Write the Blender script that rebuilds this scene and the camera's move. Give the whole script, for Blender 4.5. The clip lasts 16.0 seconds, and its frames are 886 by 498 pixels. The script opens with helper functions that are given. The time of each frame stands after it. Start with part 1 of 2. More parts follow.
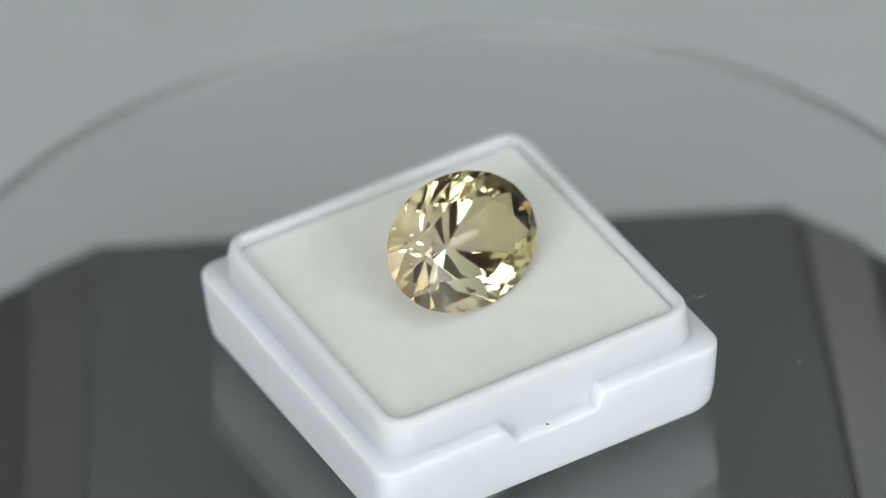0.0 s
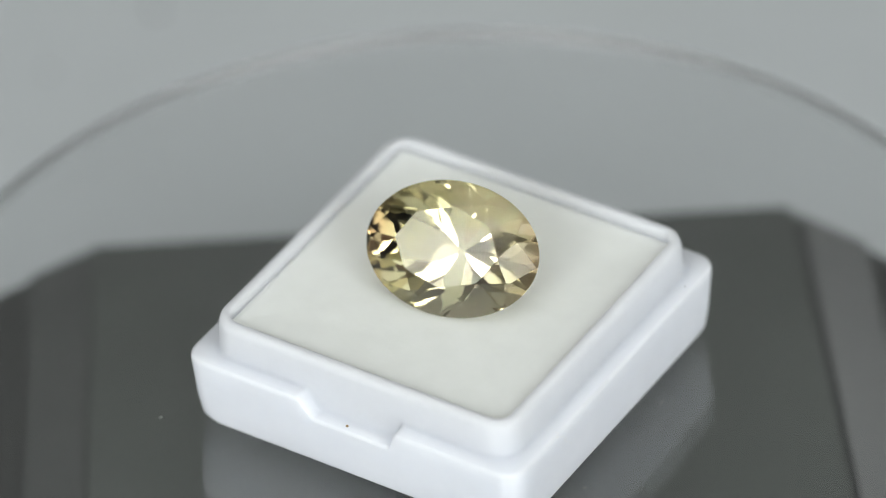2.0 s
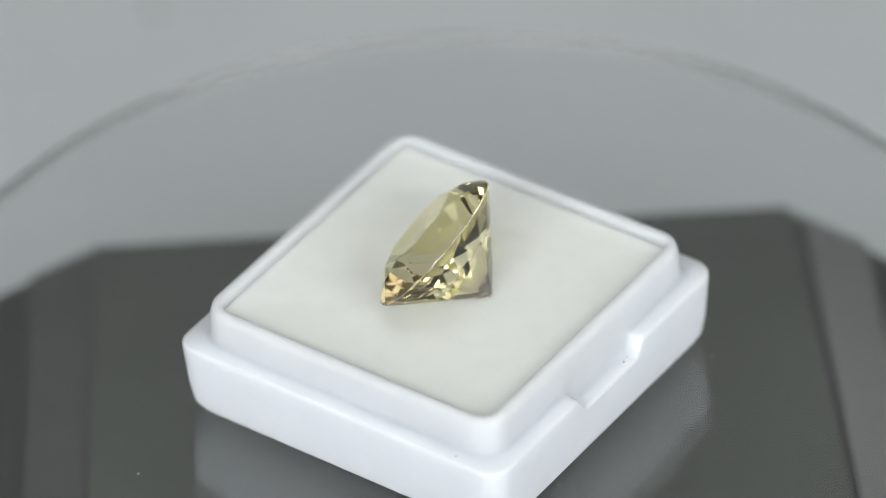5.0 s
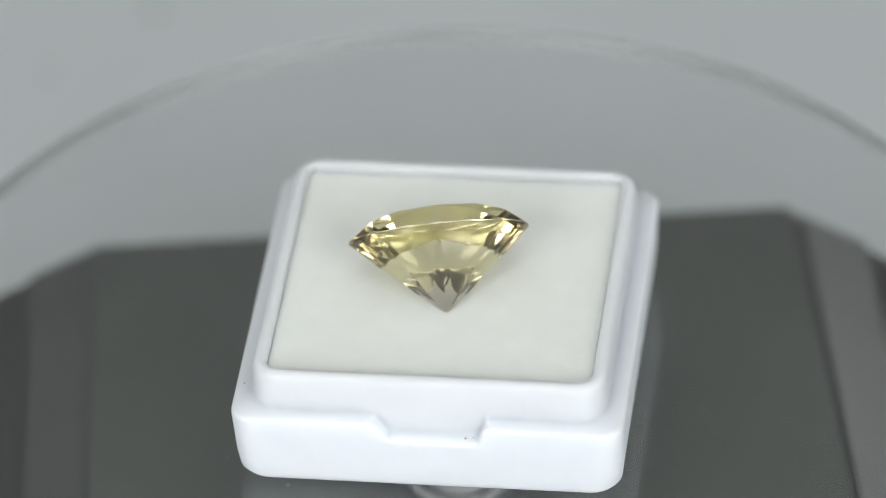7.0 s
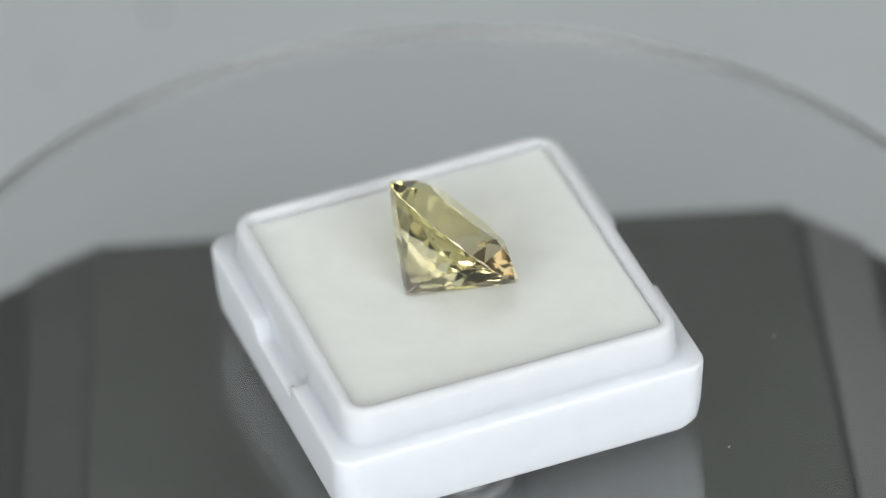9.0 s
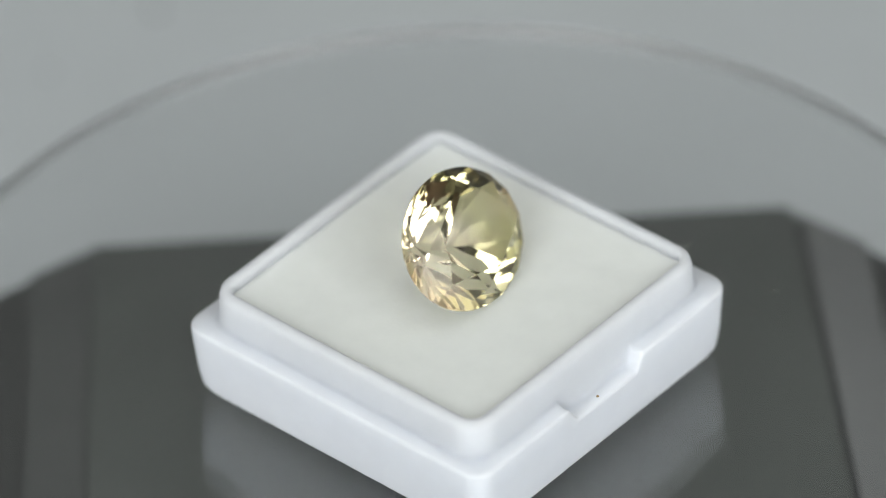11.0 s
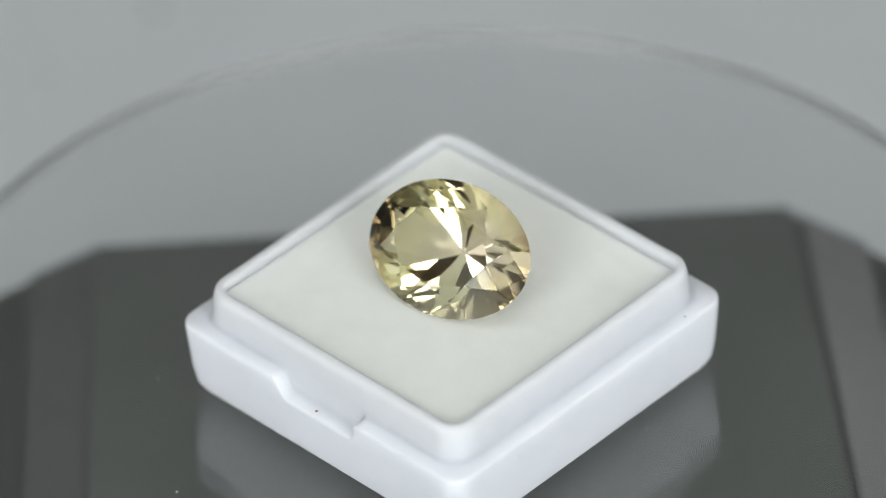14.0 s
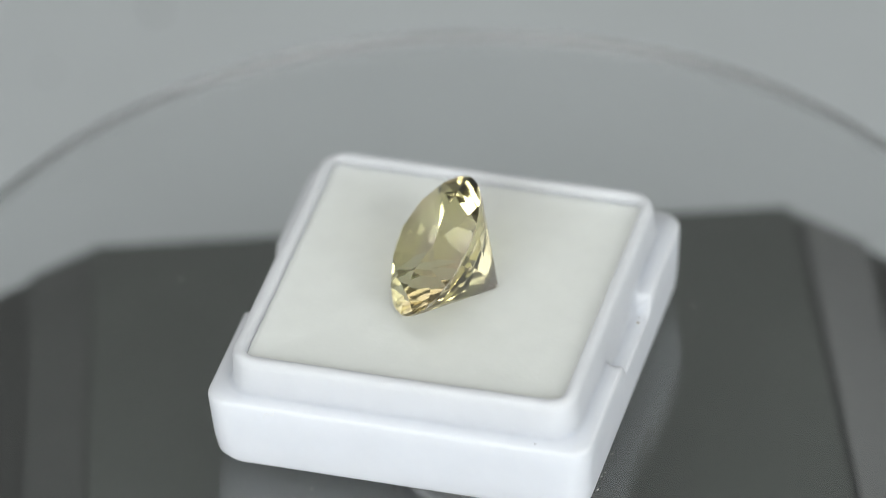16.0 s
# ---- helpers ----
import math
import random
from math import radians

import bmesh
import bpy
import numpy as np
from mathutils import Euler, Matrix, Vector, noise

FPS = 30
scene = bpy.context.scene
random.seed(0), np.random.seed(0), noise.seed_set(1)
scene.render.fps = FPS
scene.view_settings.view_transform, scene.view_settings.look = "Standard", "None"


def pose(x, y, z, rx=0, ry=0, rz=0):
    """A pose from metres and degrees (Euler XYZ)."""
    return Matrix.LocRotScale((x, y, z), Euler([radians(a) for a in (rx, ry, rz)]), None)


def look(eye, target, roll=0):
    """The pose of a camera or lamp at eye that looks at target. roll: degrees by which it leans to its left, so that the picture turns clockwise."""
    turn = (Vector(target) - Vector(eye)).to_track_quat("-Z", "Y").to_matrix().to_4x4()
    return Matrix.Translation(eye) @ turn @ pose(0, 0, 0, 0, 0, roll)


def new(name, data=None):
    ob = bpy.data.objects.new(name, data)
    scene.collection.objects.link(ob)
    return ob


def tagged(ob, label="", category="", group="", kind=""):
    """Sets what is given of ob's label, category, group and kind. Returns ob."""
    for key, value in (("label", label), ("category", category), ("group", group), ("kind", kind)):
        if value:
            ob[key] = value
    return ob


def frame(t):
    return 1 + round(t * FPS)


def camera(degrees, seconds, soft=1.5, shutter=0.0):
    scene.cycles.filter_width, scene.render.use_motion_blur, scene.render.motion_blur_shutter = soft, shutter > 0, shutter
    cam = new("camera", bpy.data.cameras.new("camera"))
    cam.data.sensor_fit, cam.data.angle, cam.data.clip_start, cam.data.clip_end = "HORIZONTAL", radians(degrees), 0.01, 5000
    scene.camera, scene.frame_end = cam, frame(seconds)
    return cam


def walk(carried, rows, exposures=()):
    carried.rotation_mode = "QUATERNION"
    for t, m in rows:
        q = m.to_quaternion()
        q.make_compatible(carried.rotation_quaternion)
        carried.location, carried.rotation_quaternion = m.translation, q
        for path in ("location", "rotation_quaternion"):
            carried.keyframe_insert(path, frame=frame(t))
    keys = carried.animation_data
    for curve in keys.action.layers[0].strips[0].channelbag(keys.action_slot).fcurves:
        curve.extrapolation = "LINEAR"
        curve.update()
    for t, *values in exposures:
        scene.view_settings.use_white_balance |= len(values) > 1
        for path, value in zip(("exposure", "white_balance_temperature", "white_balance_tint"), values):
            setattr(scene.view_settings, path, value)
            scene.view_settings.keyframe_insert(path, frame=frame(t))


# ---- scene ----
SECONDS = 16.0
MM = 0.001
cam = camera(8.07, SECONDS, soft=1.0)
EYE = Vector((0.0, -0.37496, 0.31224))
AIM = EYE + 0.478 * Vector((-0.00093, 0.78082, -0.62475))
walk(cam, [(0.0, look(EYE, AIM, -3.01)), (SECONDS, look(EYE, AIM, -3.01))],
     [(0.0, -0.09), (0.8, 0.04), (1.5, 0.08), (2.0, 0.03), (2.5, 0.0), (3.5, -0.02), (4.2, 0.07), (6.5, 0.08), (7.2, 0.07), (8.2, 0.02), (9.0, 0.04),
      (11.3, -0.05), (12.0, 0.02), (12.7, 0.09), (13.5, 0.02), (14.5, -0.07), (15.0, -0.18), (15.5, -0.08), (16.0, -0.02)])
cam.data.dof.use_dof = True
cam.data.dof.focus_distance = 0.4755
cam.data.dof.aperture_fstop = 16.5

# ---- turning: clockwise seen from above, steady ----
TURN_START, TURN_RATE = 28.0, -30.973


def turned(t):
    return pose(0, 0, 0, 0, 0, TURN_START + TURN_RATE * t)


# ---- world and lights ----
world = bpy.data.worlds.new("world")
scene.world = world
world.use_nodes = True
world.node_tree.nodes["Background"].inputs[0].default_value = (0.9, 0.95, 1.0, 1)
world.node_tree.nodes["Background"].inputs[1].default_value = 0.10


def softbox(name, eye, target, width, height, watts, colour):
    lamp = bpy.data.lights.new(name, "AREA")
    lamp.shape, lamp.size, lamp.size_y, lamp.energy, lamp.color = "RECTANGLE", width, height, watts, colour
    ob = new(name, lamp)
    ob.matrix_world = look(eye, target)
    return ob


softbox("softbox_overhead", (0.0, -0.12, 0.86), (0, 0, 0), 0.90, 0.80, 2.1, (1.0, 0.99, 0.97))
softbox("softbox_front_left", (-0.43, -0.84, 0.50), (0, 0, 0), 0.58, 0.58, 6.35, (0.95, 0.98, 0.985))
softbox("softbox_front_right", (0.47, -0.80, 0.46), (0, 0, 0), 0.58, 0.58, 5.9, (0.95, 0.98, 0.985))


# ---- materials ----
def material(name, colour, roughness=0.5, metallic=0.0, variation=0.0, scale=600.0, bump=0.0, bump_scale=3000.0, wear=0.0, **extra):
    m = bpy.data.materials.new(name)
    m.use_nodes = True
    nt = m.node_tree
    b = nt.nodes["Principled BSDF"]
    b.inputs["Base Color"].default_value = (*colour, 1)
    b.inputs["Roughness"].default_value = roughness
    b.inputs["Metallic"].default_value = metallic
    for key, value in extra.items():
        b.inputs[key.replace("_", " ")].default_value = value
    co = nt.nodes.new("ShaderNodeTexCoord")
    if variation:
        fine = nt.nodes.new("ShaderNodeTexNoise")
        fine.inputs["Scale"].default_value, fine.inputs["Detail"].default_value = scale, 5
        nt.links.new(co.outputs["Object"], fine.inputs["Vector"])
        broad = nt.nodes.new("ShaderNodeTexNoise")
        broad.inputs["Scale"].default_value, broad.inputs["Detail"].default_value = scale * 0.12, 3
        nt.links.new(co.outputs["Object"], broad.inputs["Vector"])
        add = nt.nodes.new("ShaderNodeMath")
        add.operation = "ADD"
        nt.links.new(fine.outputs["Fac"], add.inputs[0])
        nt.links.new(broad.outputs["Fac"], add.inputs[1])
        span = nt.nodes.new("ShaderNodeMapRange")
        span.inputs["From Min"].default_value, span.inputs["From Max"].default_value = 0.7, 1.3
        span.inputs["To Min"].default_value, span.inputs["To Max"].default_value = 1 - variation, 1 + variation
        nt.links.new(add.outputs[0], span.inputs["Value"])
        mix = nt.nodes.new("ShaderNodeMix")
        mix.data_type, mix.blend_type = "RGBA", "MULTIPLY"
        mix.inputs["Factor"].default_value = 1.0
        mix.inputs["A"].default_value = (*colour, 1)
        nt.links.new(span.outputs["Result"], mix.inputs["B"])
        nt.links.new(mix.outputs["Result"], b.inputs["Base Color"])
        if wear:
            rough = nt.nodes.new("ShaderNodeMapRange")
            rough.inputs["From Min"].default_value, rough.inputs["From Max"].default_value = 0.35, 0.65
            rough.inputs["To Min"].default_value, rough.inputs["To Max"].default_value = max(0.0, roughness - wear), roughness + wear
            nt.links.new(broad.outputs["Fac"], rough.inputs["Value"])
            nt.links.new(rough.outputs["Result"], b.inputs["Roughness"])
    if bump:
        grain = nt.nodes.new("ShaderNodeTexNoise")
        grain.inputs["Scale"].default_value, grain.inputs["Detail"].default_value = bump_scale, 4
        nt.links.new(co.outputs["Object"], grain.inputs["Vector"])
        node = nt.nodes.new("ShaderNodeBump")
        node.inputs["Strength"].default_value, node.inputs["Distance"].default_value = bump, 0.0001
        nt.links.new(grain.outputs["Fac"], node.inputs["Height"])
        nt.links.new(node.outputs["Normal"], b.inputs["Normal"])
    return m


PLASTIC = material("white_plastic", (0.695, 0.722, 0.768), 0.62, variation=0.02, scale=500, bump=0.04, bump_scale=1500, wear=0.04, Specular_IOR_Level=0.3,
                   Subsurface_Weight=1.0, Subsurface_Scale=0.003, Subsurface_Radius=(1.0, 1.0, 1.0))
FOAM = material("white_foam", (0.80, 0.825, 0.79), 0.95, variation=0.025, scale=500, bump=0.12, bump_scale=3000, Specular_IOR_Level=0.1,
                Subsurface_Weight=0.6, Subsurface_Scale=0.0015, Subsurface_Radius=(1.0, 1.0, 1.0))


def clear_stone(name, pale, green, rose, deep, ior):
    """Tinted glass in soft zones of pale gold, yellow-green, greyish rose towards the tip and deeper at the two ends.
    The rose and deep tints also stand in for dark reflections.
    """
    m = bpy.data.materials.new(name)
    m.use_nodes = True
    nt = m.node_tree
    nt.nodes.remove(nt.nodes["Principled BSDF"])
    co = nt.nodes.new("ShaderNodeTexCoord")
    axis = nt.nodes.new("ShaderNodeSeparateXYZ")
    nt.links.new(co.outputs["Object"], axis.inputs["Vector"])

    def zones(scale, offset, low, high):
        shift = nt.nodes.new("ShaderNodeVectorMath")
        shift.operation = "ADD"
        shift.inputs[1].default_value = offset
        nt.links.new(co.outputs["Object"], shift.inputs[0])
        cloud = nt.nodes.new("ShaderNodeTexNoise")
        cloud.inputs["Scale"].default_value, cloud.inputs["Detail"].default_value = scale, 1
        nt.links.new(shift.outputs[0], cloud.inputs["Vector"])
        return ramp(cloud.outputs["Fac"], low, high)

    def ramp(value, low, high):
        span = nt.nodes.new("ShaderNodeMapRange")
        span.inputs["From Min"].default_value, span.inputs["From Max"].default_value = low, high
        nt.links.new(value, span.inputs["Value"])
        return span.outputs["Result"]

    def blend(fac, first, second):
        mix = nt.nodes.new("ShaderNodeMix")
        mix.data_type = "RGBA"
        nt.links.new(fac, mix.inputs["Factor"])
        if isinstance(first, tuple):
            mix.inputs["A"].default_value = (*first, 1)
        else:
            nt.links.new(first, mix.inputs["A"])
        mix.inputs["B"].default_value = (*second, 1)
        return mix.outputs["Result"]

    ends = nt.nodes.new("ShaderNodeMath")
    ends.operation = "ABSOLUTE"
    nt.links.new(axis.outputs["X"], ends.inputs[0])
    tint = blend(zones(260, (0.0, 0.0, 0.0), 0.45, 0.60), pale, green)
    # rose tip and deep ends: stone colour plus dark reflections put into the tint
    tint = blend(ramp(axis.outputs["Z"], -0.0030, -0.0047), tint, rose)
    tint = blend(ramp(ends.outputs[0], 0.0040, 0.0075), tint, deep)
    glass = nt.nodes.new("ShaderNodeBsdfGlass")
    glass.inputs["IOR"].default_value, glass.inputs["Roughness"].default_value = ior, 0.0
    nt.links.new(tint, glass.inputs["Color"])
    nt.links.new(glass.outputs[0], nt.nodes["Material Output"].inputs["Surface"])
    return m


GEM = clear_stone("golden_gem", (0.992, 0.964, 0.845), (0.986, 0.973, 0.80), (0.945, 0.908, 0.90), (0.935, 0.815, 0.67), 1.61)
GIRDLE = material("frosted_girdle", (0.96, 0.89, 0.71), 0.15, IOR=1.60, Transmission_Weight=0.75)
GLASS = material("clear_acrylic", (0.97, 0.98, 0.98), 0.0, IOR=1.68, Transmission_Weight=1.0)
RIM = material("sawn_acrylic_edge", (0.85, 0.87, 0.875), 0.35, IOR=1.45, Transmission_Weight=1.0)
BLACK = material("black_plastic", (0.058, 0.063, 0.058), 0.85, variation=0.10, scale=120, Specular_IOR_Level=0.2)
RUBBER = material("black_strip", (0.022, 0.023, 0.022), 0.5, variation=0.12, scale=300)
GREY_STRIP = material("dark_grey_strip", (0.115, 0.118, 0.115), 0.85, variation=0.10, scale=120, Specular_IOR_Level=0.2)
STRIP = material("dull_black_strip", (0.042, 0.044, 0.042), 0.85, variation=0.12, scale=300)
HUB_GREY = material("hub_grey", (0.22, 0.22, 0.22), 0.45, variation=0.06, scale=300)
STEEL = material("dull_steel", (0.35, 0.35, 0.36), 0.35, metallic=1.0, variation=0.06, scale=800)
PAPER = material("grey_paper", (0.575, 0.612, 0.622), 0.8, variation=0.03, scale=60, bump=0.1, bump_scale=1500)
WALL = material("room_paint", (0.42, 0.42, 0.41), 0.8, variation=0.04, scale=8, bump=0.1, bump_scale=300)
# for the unseen south wall: brown chosen to give the gem dark reflections
DARK_WALL = material("dark_reflected_wall", (0.14, 0.090, 0.075), 0.8, variation=0.1, scale=8, bump=0.1, bump_scale=300)
DIRT = material("brown_dirt", (0.30, 0.20, 0.08), 0.8, variation=0.3, scale=4000)
LINT = material("pale_lint", (0.75, 0.75, 0.72), 0.7, variation=0.1, scale=4000)
GREY_SPECK = material("grey_speck", (0.10, 0.10, 0.10), 0.8, variation=0.2, scale=2000)


# ---- building tools ----
def part(name, bm, mat, parent=None, label="", smooth=False):
    bmesh.ops.recalc_face_normals(bm, faces=bm.faces)
    me = bpy.data.meshes.new(name)
    bm.to_mesh(me)
    bm.free()
    me.materials.append(mat)
    for f in me.polygons:
        f.use_smooth = smooth
    ob = new(name, me)
    if parent:
        ob.parent = parent
    return tagged(ob, label)


def holder(name, m):
    ob = new(name)
    ob.matrix_basis = m
    return ob


def rounded_square(s, r, z, side=40, arc=10):
    """Points of a square of half size s with corners of radius r, in metres from millimetres."""
    pts = []
    for k in range(4):
        a0 = k * math.pi / 2
        cx, cy = [(1, 1), (-1, 1), (-1, -1), (1, -1)][k]
        cx, cy = cx * (s - r), cy * (s - r)
        for i in range(arc + 1):
            a = a0 + i / arc * math.pi / 2
            pts.append(Vector((cx + r * math.cos(a), cy + r * math.sin(a), z)))
        nx, ny = [(-1, 1), (-1, -1), (1, -1), (1, 1)][k]
        end = Vector((nx * (s - r), ny * (s - r), z)) + r * Vector((math.cos(a0 + math.pi / 2), math.sin(a0 + math.pi / 2), 0))
        start = pts[-1].copy()
        for i in range(1, side):
            pts.append(start.lerp(end, i / side))
    return pts


def loft(rings, close_top=False, close_bottom=False, shape=None):
    bm = bmesh.new()
    rows = []
    for n, ring in enumerate(rings):
        rows.append([bm.verts.new(MM * (shape(n, p) if shape else p)) for p in ring])
    for a, b in zip(rows, rows[1:]):
        for i in range(len(a)):
            j = (i + 1) % len(a)
            bm.faces.new((a[i], a[j], b[j], b[i]))
    if close_bottom:
        bm.faces.new(list(reversed(rows[0])))
    if close_top:
        bm.faces.new(rows[-1])
    return bm


def circle(r, z, n=128, x=0.0, y=0.0):
    return [Vector((x + r * math.cos(2 * math.pi * i / n), y + r * math.sin(2 * math.pi * i / n), z)) for i in range(n)]


def lathe(profile, n=128, closed=False):
    rings = [circle(r, z, n) for r, z in profile]
    if closed:
        rings.append(rings[0])
        bm = loft(rings)
        bmesh.ops.remove_doubles(bm, verts=bm.verts, dist=1e-7)
        return bm
    return loft(rings, close_top=True, close_bottom=True)


def polygon_slab(points, z0, z1, bevel):
    bm = bmesh.new()
    low = [bm.verts.new((x * MM, y * MM, z0 * MM)) for x, y in points]
    top = [bm.verts.new((x * MM, y * MM, z1 * MM)) for x, y in points]
    bm.faces.new(list(reversed(low)))
    bm.faces.new(top)
    for i in range(len(low)):
        j = (i + 1) % len(low)
        bm.faces.new((low[i], low[j], top[j], top[i]))
    bmesh.ops.recalc_face_normals(bm, faces=bm.faces)
    if bevel:
        bmesh.ops.bevel(bm, geom=list(bm.edges), offset=bevel * MM, segments=3, affect="EDGES", profile=0.5)
    return bm


# ---- structure: table sheet and the room ----
TABLE_Z = -0.045


def build_table():
    bm = bmesh.new()
    profile = [(-1.2, 0.0), (0.0, 0.0), (1.2, 0.0)]
    cols = [[bm.verts.new((x, y, z)) for y, z in profile] for x in (-1.2, 1.2)]
    for i in range(len(profile) - 1):
        bm.faces.new((cols[0][i], cols[1][i], cols[1][i + 1], cols[0][i + 1]))
    ob = part("table_sheet", bm, PAPER, smooth=True)
    ob.location.z = TABLE_Z
    solid = ob.modifiers.new("thickness", "SOLIDIFY")
    solid.thickness, solid.offset = 0.004, -1
    return tagged(ob, "plain light grey sheet covering the studio table", "table", kind="structure")


def build_room():
    for name, centre, size in (
        ("ceiling", (0, 0, 1.16), (2.4, 2.4, 0.1)),
        ("wall_north", (0, 1.15, 0.53), (2.2, 0.1, 1.16)), ("wall_south", (0, -1.15, 0.53), (2.2, 0.1, 1.16)),
        ("wall_west", (-1.15, 0, 0.53), (0.1, 2.4, 1.16)), ("wall_east", (1.15, 0, 0.53), (0.1, 2.4, 1.16)),
    ):
        bm = bmesh.new()
        bmesh.ops.create_cube(bm, size=1)
        bmesh.ops.scale(bm, vec=size, verts=bm.verts)
        # the south wall is an added dark surface, reflected in the gem
        dark = name == "wall_south"
        ob = part(name, bm, DARK_WALL if dark else WALL)
        ob.location = centre
        tagged(ob, "unseen dark wall added to darken reflections in the gem" if dark else "plain white studio surface around the table", "room", kind="structure")


# ---- turntable: still dark base with hub, clear disc that turns ----
def build_turntable():
    table = holder("turntable", Matrix.Translation((0, 0, TABLE_Z)))
    tagged(table, "motor turntable with black base and clear acrylic disc", "turntable")
    z = 29.0
    part("body", polygon_slab([(-29.6, 36.4), (-50, 23.2), (-50, -30), (-34, -46), (34, -46), (50, -30), (50, 17.5), (28.4, 37.2)], 0.0, z - 0.5, 0.5), RUBBER, table, "matt black body")
    part("top_plate", polygon_slab([(-29.5, 36.3), (-29.9, 36.0), (-29.9, -42), (33.2, -42), (29.1, 35.9), (28.4, 36.9)], z - 0.5, z, 0.25), BLACK, table, "flat dark grey top plate")
    part("side_strip", polygon_slab([(-30.0, 35.9), (-34.9, 32.8), (-34.9, -38), (-30.0, -41)], z - 0.5, z - 0.15, 0.12), STRIP, table, "dull black side strip")
    part("side_strip", polygon_slab([(29.6, 35.5), (33.7, -41), (38.4, -38), (34.6, 31.2)], z - 0.5, z + 0.1, 0.12), GREY_STRIP, table, "dark grey side strip")
    part("hub_collar", lathe([(4.35, z), (4.35, z + 4.4), (4.5, z + 4.6), (4.9, z + 4.6), (5.15, z + 4.3), (5.3, z)], 96, True), RUBBER, table, "black collar round the hub")
    part("hub_ring", lathe([(3.45, z), (3.45, z + 4.5), (3.6, z + 4.75), (4.1, z + 4.75), (4.3, z + 4.5), (4.3, z)], 96, True), HUB_GREY, table, "light grey ring round the hub")
    part("hub_seal", lathe([(2.85, z), (2.85, z + 4.0), (3.4, z + 4.0), (3.4, z)], 96, True), RUBBER, table, "black seal inside the hub ring")
    part("hub", lathe([(2.8, z), (2.8, z + 4.4), (2.5, z + 4.7)], 64), HUB_GREY, table)
    part("spindle", lathe([(1.2, z + 4.7), (1.2, 41.9), (3.5, 41.9), (3.5, 42.2)], 64), STEEL, table, "steel spindle under the disc")
    bm = lathe([(44.3, 42.4), (44.9, 42.7), (44.9, 44.6), (44.5, 44.98)], 256)
    bmesh.ops.translate(bm, vec=(0.37 * MM, 0.15 * MM, 0), verts=bm.verts)
    disc = part("disc", bm, GLASS, table, "clear acrylic disc with a sawn rim")
    disc.data.materials.append(RIM)
    for f in disc.data.polygons:
        f.material_index = 1 if abs(f.normal.z) < 0.98 else 0
    disc.visible_shadow = False
    return table, disc


# ---- display box: white plastic tray with lip, two finger notches ----
BOX_X, BOX_Y = 0.28, -0.30


def build_box():
    """One moulding: the tray's lower body with its ledge, and the raised lip."""
    box = holder("gem_box", Matrix())
    tagged(box, "white plastic gem display box without its lid", "box")
    outer = [(13.0, 0.02, 1.9), (13.6, 0.03, 2.0), (14.0, 0.20, 2.0), (14.38, 0.55, 2.0), (14.70, 1.15, 1.9), (14.86, 2.6, 1.8), (14.96, 5.0, 1.65), (15.02, 6.35, 1.6),
             (15.0, 6.60, 1.6), (14.92, 6.73, 1.6), (14.76, 6.78, 1.6), (13.95, 6.78, 2.1), (13.70, 6.86, 2.2), (13.60, 7.10, 2.2),
             (13.57, 7.6, 2.2), (13.53, 9.1, 2.2), (13.42, 9.58, 2.15), (13.18, 9.80, 2.0), (12.78, 9.82, 1.5), (12.56, 9.70, 1.1), (12.46, 9.3, 0.8), (12.44, 2.0, 0.7)]

    def notch(n, p):
        q = Vector((p.x * 0.995 + BOX_X, p.y * 1.003 + BOX_Y, p.z))
        if 6 <= n <= 13 and abs(p.y) > 13.4:
            x = p.x + 0.2
            k = min(1.0, max(0.0, (4.4 - abs(x)) / (1.4 if x * p.y > 0 else 0.6)))
            k = k * k * (3 - 2 * k)
            q.z -= (0.30, 1.46, 1.52, 1.55, 1.55, 1.50, 1.30, 0.90)[n - 6] * k
            q.y -= math.copysign((0.10 if n <= 10 else 0.0) * k, p.y)
        elif n >= 14:
            q.z += 0.14 * max(0.0, p.y / 13)
        return q

    bm = loft([rounded_square(s, r, z, 100) for s, z, r in outer], close_bottom=True, close_top=True, shape=notch)
    part("tray", bm, PLASTIC, box, smooth=True)
    return box


def build_foam():
    rim = [(12.1, 2.1, 0.5), (12.45, 8.6, 0.6), (12.44, 9.0, 0.6), (12.33, 9.12, 0.55)]
    rings = [rounded_square(s, r, z, 60) for s, z, r in rim]
    for k in range(1, 30):
        f = 1 - k / 30
        rings.append([Vector((p.x * f, p.y * f, 9.12 - 0.12 * min(1, 3 * (1 - f)))) for p in rings[3]])

    def rough(n, p):
        q = Vector((p.x * 0.995 + BOX_X, p.y * 1.003 + BOX_Y, p.z))
        if n >= 1:
            q.z += 0.04 * noise.noise(Vector((p.x * 0.5, p.y * 0.5, 3.0))) + 0.008 * noise.noise(Vector((p.x * 2.5, p.y * 2.5, 7.0)))
        if n in (1, 2, 3):
            e = 0.10 * noise.noise(Vector((p.x * 1.8, p.y * 1.8, 11.0)))
            q.x, q.y = q.x * (1 - e / 12), q.y * (1 - e / 12)
        return q

    bm = loft(rings, close_bottom=True, close_top=True, shape=rough)
    return tagged(part("foam_pad", bm, FOAM, smooth=True), "cream white foam pad inside the display box", "foam pad")


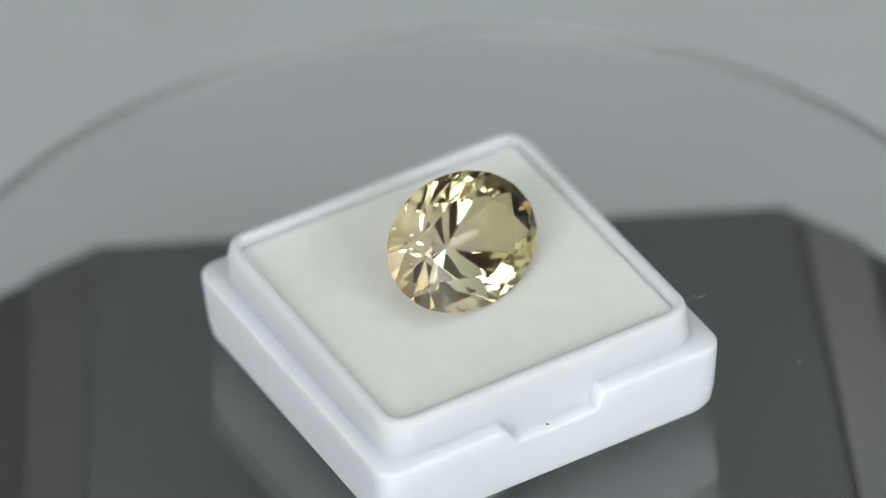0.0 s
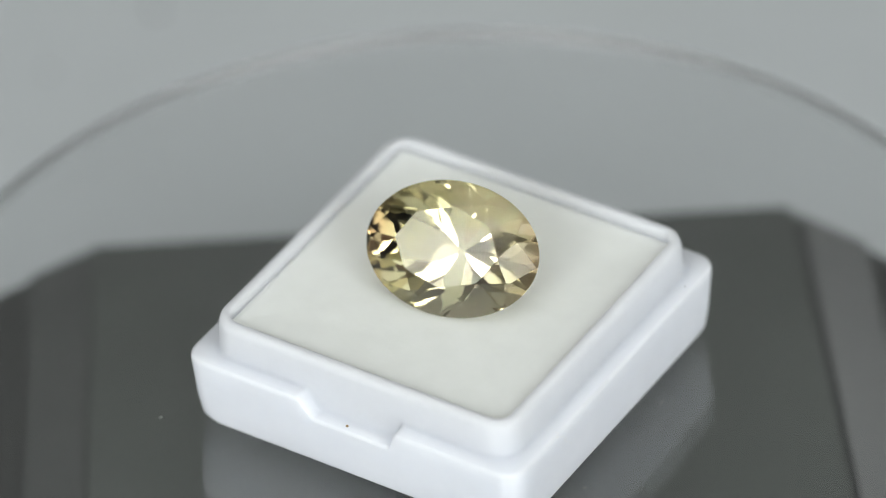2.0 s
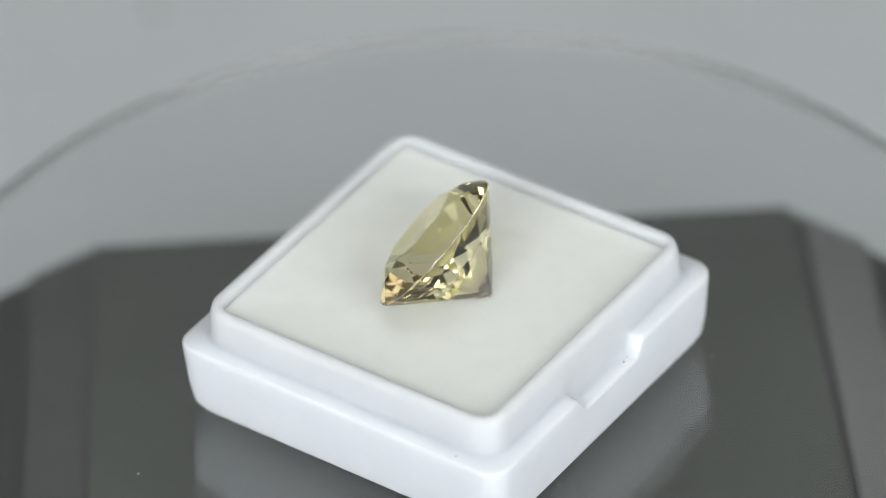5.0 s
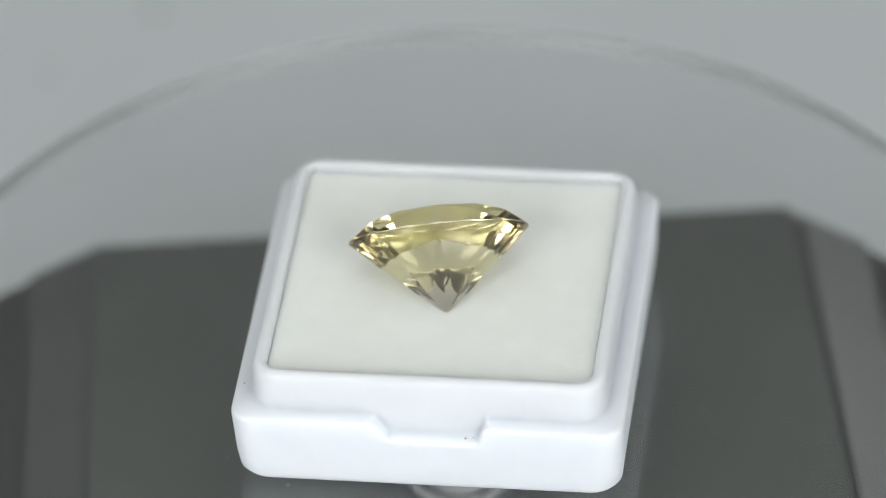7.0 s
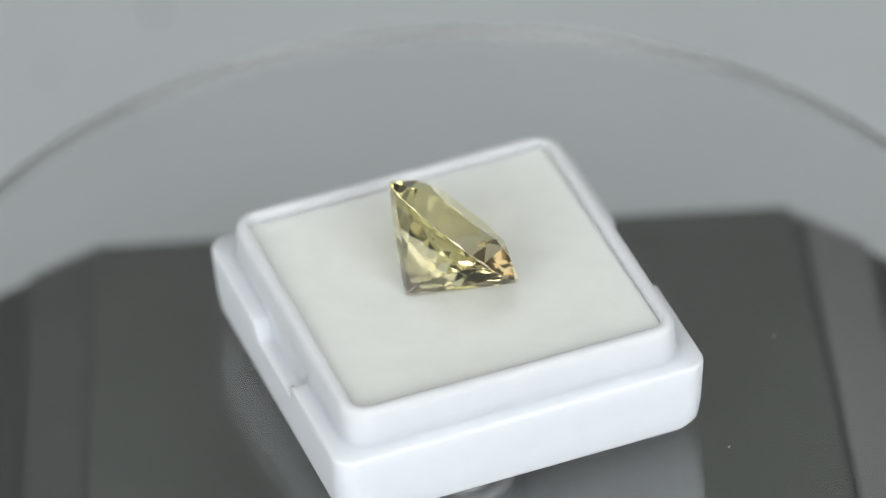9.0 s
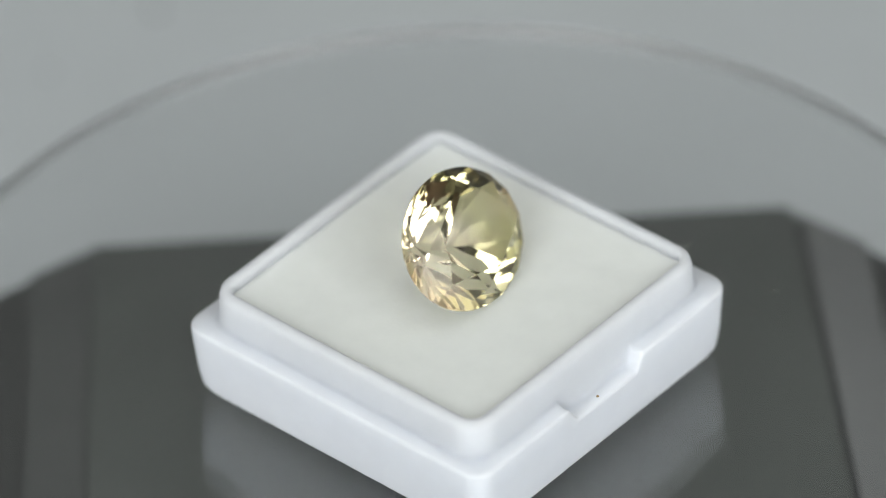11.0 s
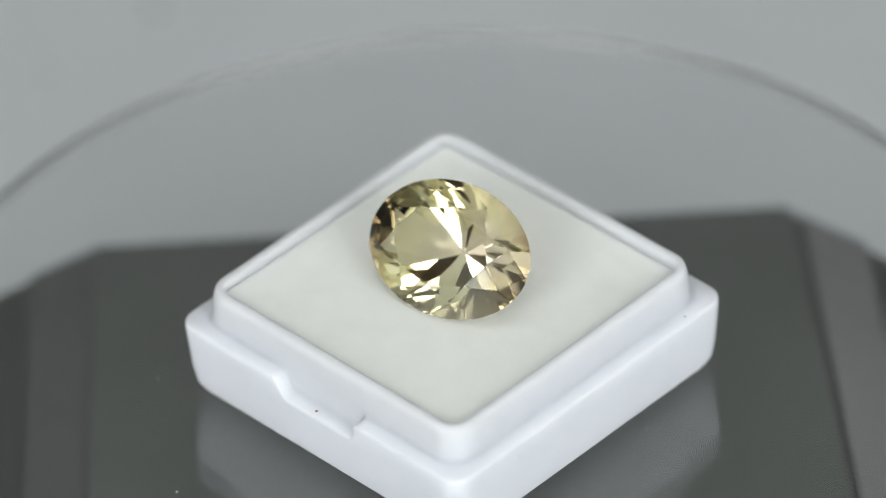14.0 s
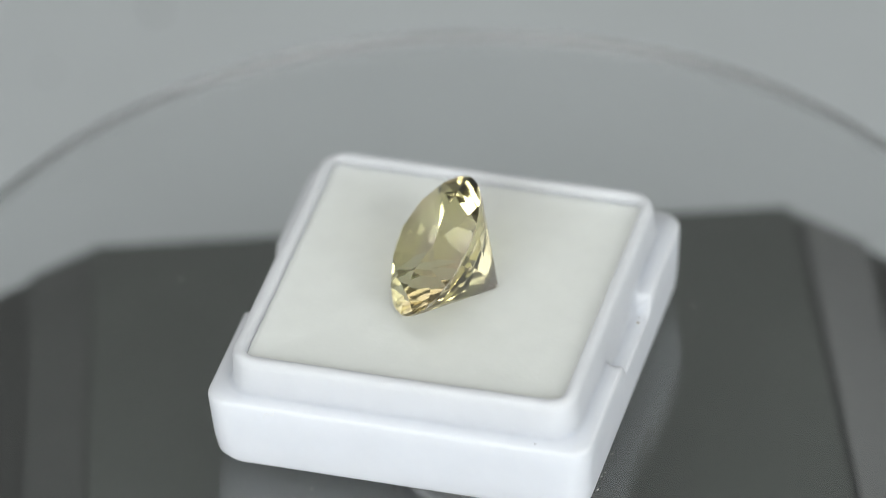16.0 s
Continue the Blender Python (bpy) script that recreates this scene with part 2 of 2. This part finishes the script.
# ---- oval brilliant ----
def build_gem():
    a, b = 6.93, 5.21
    P, H, g, table_r, tip_r = 6.12, 1.76, 0.13, 0.60, 0.80
    bm = bmesh.new()
    n = 96
    low = [bm.verts.new((math.cos(2 * math.pi * i / n), math.sin(2 * math.pi * i / n), -P - 1)) for i in range(n)]
    top = [bm.verts.new((v.co.x, v.co.y, H)) for v in low]
    bm.faces.new(list(reversed(low)))
    bm.faces.new(top)
    for i in range(n):
        j = (i + 1) % n
        bm.faces.new((low[i], low[j], top[j], top[i]))

    cutter = random.Random(4)

    def cut(az, slope, rho, z):
        """Keep what lies under (slope < 0) or over (slope > 0) the plane z = z + slope * (r - rho) along az degrees."""
        az += cutter.uniform(-1.4, 1.4)
        slope *= cutter.uniform(0.988, 1.012)
        ca, sa = math.cos(radians(az)), math.sin(radians(az))
        point = Vector((rho * ca, rho * sa, z))
        normal = Vector((-slope * ca, -slope * sa, 1.0))
        if slope > 0:
            normal.negate()
        geom = list(bm.verts) + list(bm.edges) + list(bm.faces)
        out = bmesh.ops.bisect_plane(bm, geom=geom, dist=1e-6, plane_co=point, plane_no=normal, clear_outer=True)
        edges = [e for e in out["geom_cut"] if isinstance(e, bmesh.types.BMEdge) and e.is_boundary]
        if len(edges) > 2:
            bmesh.ops.edgeloop_fill(bm, edges=edges)

    c8, c16 = math.cos(radians(22.5)), math.cos(radians(11.25))
    bezel = (H - g) / (1 - table_r)
    tip_z = g + bezel * (1 - tip_r * c8)
    star = (H - tip_z) / (tip_r - table_r * c8)
    upper = (tip_z - g) / ((1 - tip_r) * c16)
    for k in range(8):
        cut(22.5 + 45 * k, P - g, 0.0, -P)
    for k in range(8):
        cut(45 * k, 0.962 * (P - g), 0.34, -P + (P - g) * 0.924 * 0.34)
    for k in range(16):
        cut(11.25 + 22.5 * k, 1.060 * (P - g), c16, -g)
    for k in range(16):
        cut(22.5 * k, 1.13 * (P - g), 0.985, -g)
    for k in range(8):
        cut(45 * k, -bezel, 1.0, g)
    for k in range(16):
        cut(11.25 + 22.5 * k, -upper, c16, g)
    for k in range(8):
        cut(22.5 + 45 * k, -star, table_r * c8, H)
    bmesh.ops.scale(bm, vec=(a * MM, b * MM, MM), verts=bm.verts)
    bmesh.ops.recalc_face_normals(bm, faces=bm.faces)
    stone = holder("oval_gem", Matrix())
    tagged(stone, "oval faceted pale golden yellow gemstone resting tilted", "gemstone")
    names = {}
    for f in bm.faces:
        nz = f.normal.z
        names.setdefault("table_facet" if nz > 0.999 else "crown" if nz > 0.12 else "pavilion" if nz < -0.12 else "girdle", []).append(f)
    for name, faces in names.items():
        me = bpy.data.meshes.new(name)
        index, verts = {}, []
        polys = []
        for f in faces:
            row = []
            for v in f.verts:
                if v not in index:
                    index[v] = len(verts)
                    verts.append(v.co.copy())
                row.append(index[v])
            polys.append(row)
        me.from_pydata(verts, [], polys)
        me.materials.append(GIRDLE if name == "girdle" else GEM)
        new(name, me).parent = stone
    bm.free()
    return stone


# pose of the stone in the box: centre, long axis, short axis, table normal
def gem_pose():
    psi, tilt, roll = radians(282.98), radians(48.15), radians(-1.99)
    n = Vector((math.sin(tilt) * math.cos(psi), math.sin(tilt) * math.sin(psi), math.cos(tilt)))
    u = Vector((-math.sin(psi), math.cos(psi), 0))
    v = n.cross(u)
    long, short = math.cos(roll) * u + math.sin(roll) * v, -math.sin(roll) * u + math.cos(roll) * v
    m = Matrix((long, short, n)).transposed().to_4x4()
    return Matrix.Translation(Vector((0.825, -0.705, 13.02)) * MM) @ m


# ---- small things: specks on the box, dust on the disc, dark specks on the table ----
def fleck(name, x, y, z, size, mat, seed, parent=None, stretch=1.0):
    rnd = random.Random(seed)
    bm = bmesh.new()
    bmesh.ops.create_icosphere(bm, subdivisions=2, radius=size * MM)
    for v in bm.verts:
        v.co *= 1 + 0.5 * noise.noise(v.co * 1500 + Vector((seed, 0, 0)))
        v.co.x *= stretch
        v.co.z *= 0.6
    bmesh.ops.rotate(bm, cent=(0, 0, 0), matrix=Matrix.Rotation(rnd.uniform(0, 6.28), 3, "Z"), verts=bm.verts)
    bmesh.ops.translate(bm, vec=Vector((x, y, z)) * MM, verts=bm.verts)
    return part(name, bm, mat, parent, smooth=True)


def fibre(name, points, radius, mat):
    bm = bmesh.new()
    rows = []
    for i, p in enumerate(points):
        p = Vector(p)
        a, b = Vector(points[max(0, i - 1)]), Vector(points[min(len(points) - 1, i + 1)])
        d = (b - a).normalized()
        u = d.cross(Vector((0, 0, 1))).normalized()
        v = d.cross(u)
        rows.append([bm.verts.new((p + radius * (math.cos(k * 1.0472) * u + math.sin(k * 1.0472) * v)) * MM) for k in range(6)])
    for a, b in zip(rows, rows[1:]):
        for i in range(6):
            bm.faces.new((a[i], a[(i + 1) % 6], b[(i + 1) % 6], b[i]))
    bm.faces.new(rows[0])
    bm.faces.new(list(reversed(rows[-1])))
    return part(name, bm, mat, smooth=True)


def build_specks():
    """Things that turn with the box or the disc; returns them."""
    out = []
    for i, (x, y, z, size, mat) in enumerate(((-0.2, -14.72, 5.26, 0.12, DIRT), (-2.7, 14.1, 5.34, 0.08, DIRT), (-3.3, 14.0, 5.36, 0.05, GREY_SPECK),
                                              (-8.3, -14.1, 6.80, 0.06, GREY_SPECK), (12.2, 12.9, 6.80, 0.07, GREY_SPECK), (14.6, 10.6, 6.80, 0.06, GREY_SPECK))):
        ob = fleck("dirt_speck", x, y, z, size, mat, i)
        out.append(tagged(ob, "tiny brown dirt speck on the white box ledge", "dirt", group="dirt specks on the box"))
    for i, (x, y, size, long) in enumerate(((-16.9, -15.9, 0.10, 1.0), (-6.1, -24.3, 0.12, 1.0), (11.1, 14.35, 0.07, 3.0), (9.6, 14.25, 0.05, 3.0), (9.05, 14.40, 0.05, 2.5),
                                            (6.8, 14.40, 0.05, 4.0), (15.9, 4.6, 0.07, 3.0), (16.2, 11.4, 0.06, 2.0), (3.1, -16.2, 0.05, 2.0), (-12.1, 16.0, 0.06, 3.5),
                                            (23.0, -13.5, 0.07, 3.0), (15.9, -6.9, 0.06, 2.5), (-22.5, -8.0, 0.06, 1.5), (-19.5, 3.0, 0.05, 2.5))):
        ob = fleck("dust_fleck", x, y, 0.05, size * 0.75, LINT, 20 + i, stretch=long)
        out.append(tagged(ob, "pale dust fleck lying on the clear disc", "dust", group="dust on the disc"))
    hair = [(14.9 + 0.055 * i + 0.16 * math.sin(0.42 * i), -9.3 - 0.02 * i + 0.20 * math.cos(0.33 * i), 6.80 + 0.012 * i + 0.06 * math.sin(0.5 * i)) for i in range(34)]
    out.append(tagged(fibre("lint_fibre", hair, 0.012, LINT), "thin curled lint fibre caught on the box edge", "lint"))
    return out


def build_table_specks():
    # two still dark specks of unknown origin, set on the table sheet
    for i, (x, y, size) in enumerate(((-26.8, 110.1, 0.42), (-37.1, 101.2, 0.32))):
        ob = fleck("crumb", x, y, -45 + 0.25, size, GREY_SPECK, 50 + i)
        tagged(ob, "small dark speck placed on the grey table sheet", "crumb", group="crumbs on the table")


build_table()
build_room()
turntable, disc = build_turntable()
gem_box = build_box()
foam_pad = build_foam()
oval_gem = build_gem()
specks = build_specks()
build_table_specks()


# ---- what turns ----
def motions():
    times = [0.5 * i for i in range(int(SECONDS * 2) + 1)]
    stone = gem_pose()
    walk(disc, [(t, turned(t)) for t in times])
    walk(gem_box, [(t, turned(t)) for t in times])
    walk(foam_pad, [(t, turned(t)) for t in times])
    for ob in specks:
        walk(ob, [(t, turned(t)) for t in times])
    walk(oval_gem, [(t, turned(t) @ stone) for t in times])


motions()
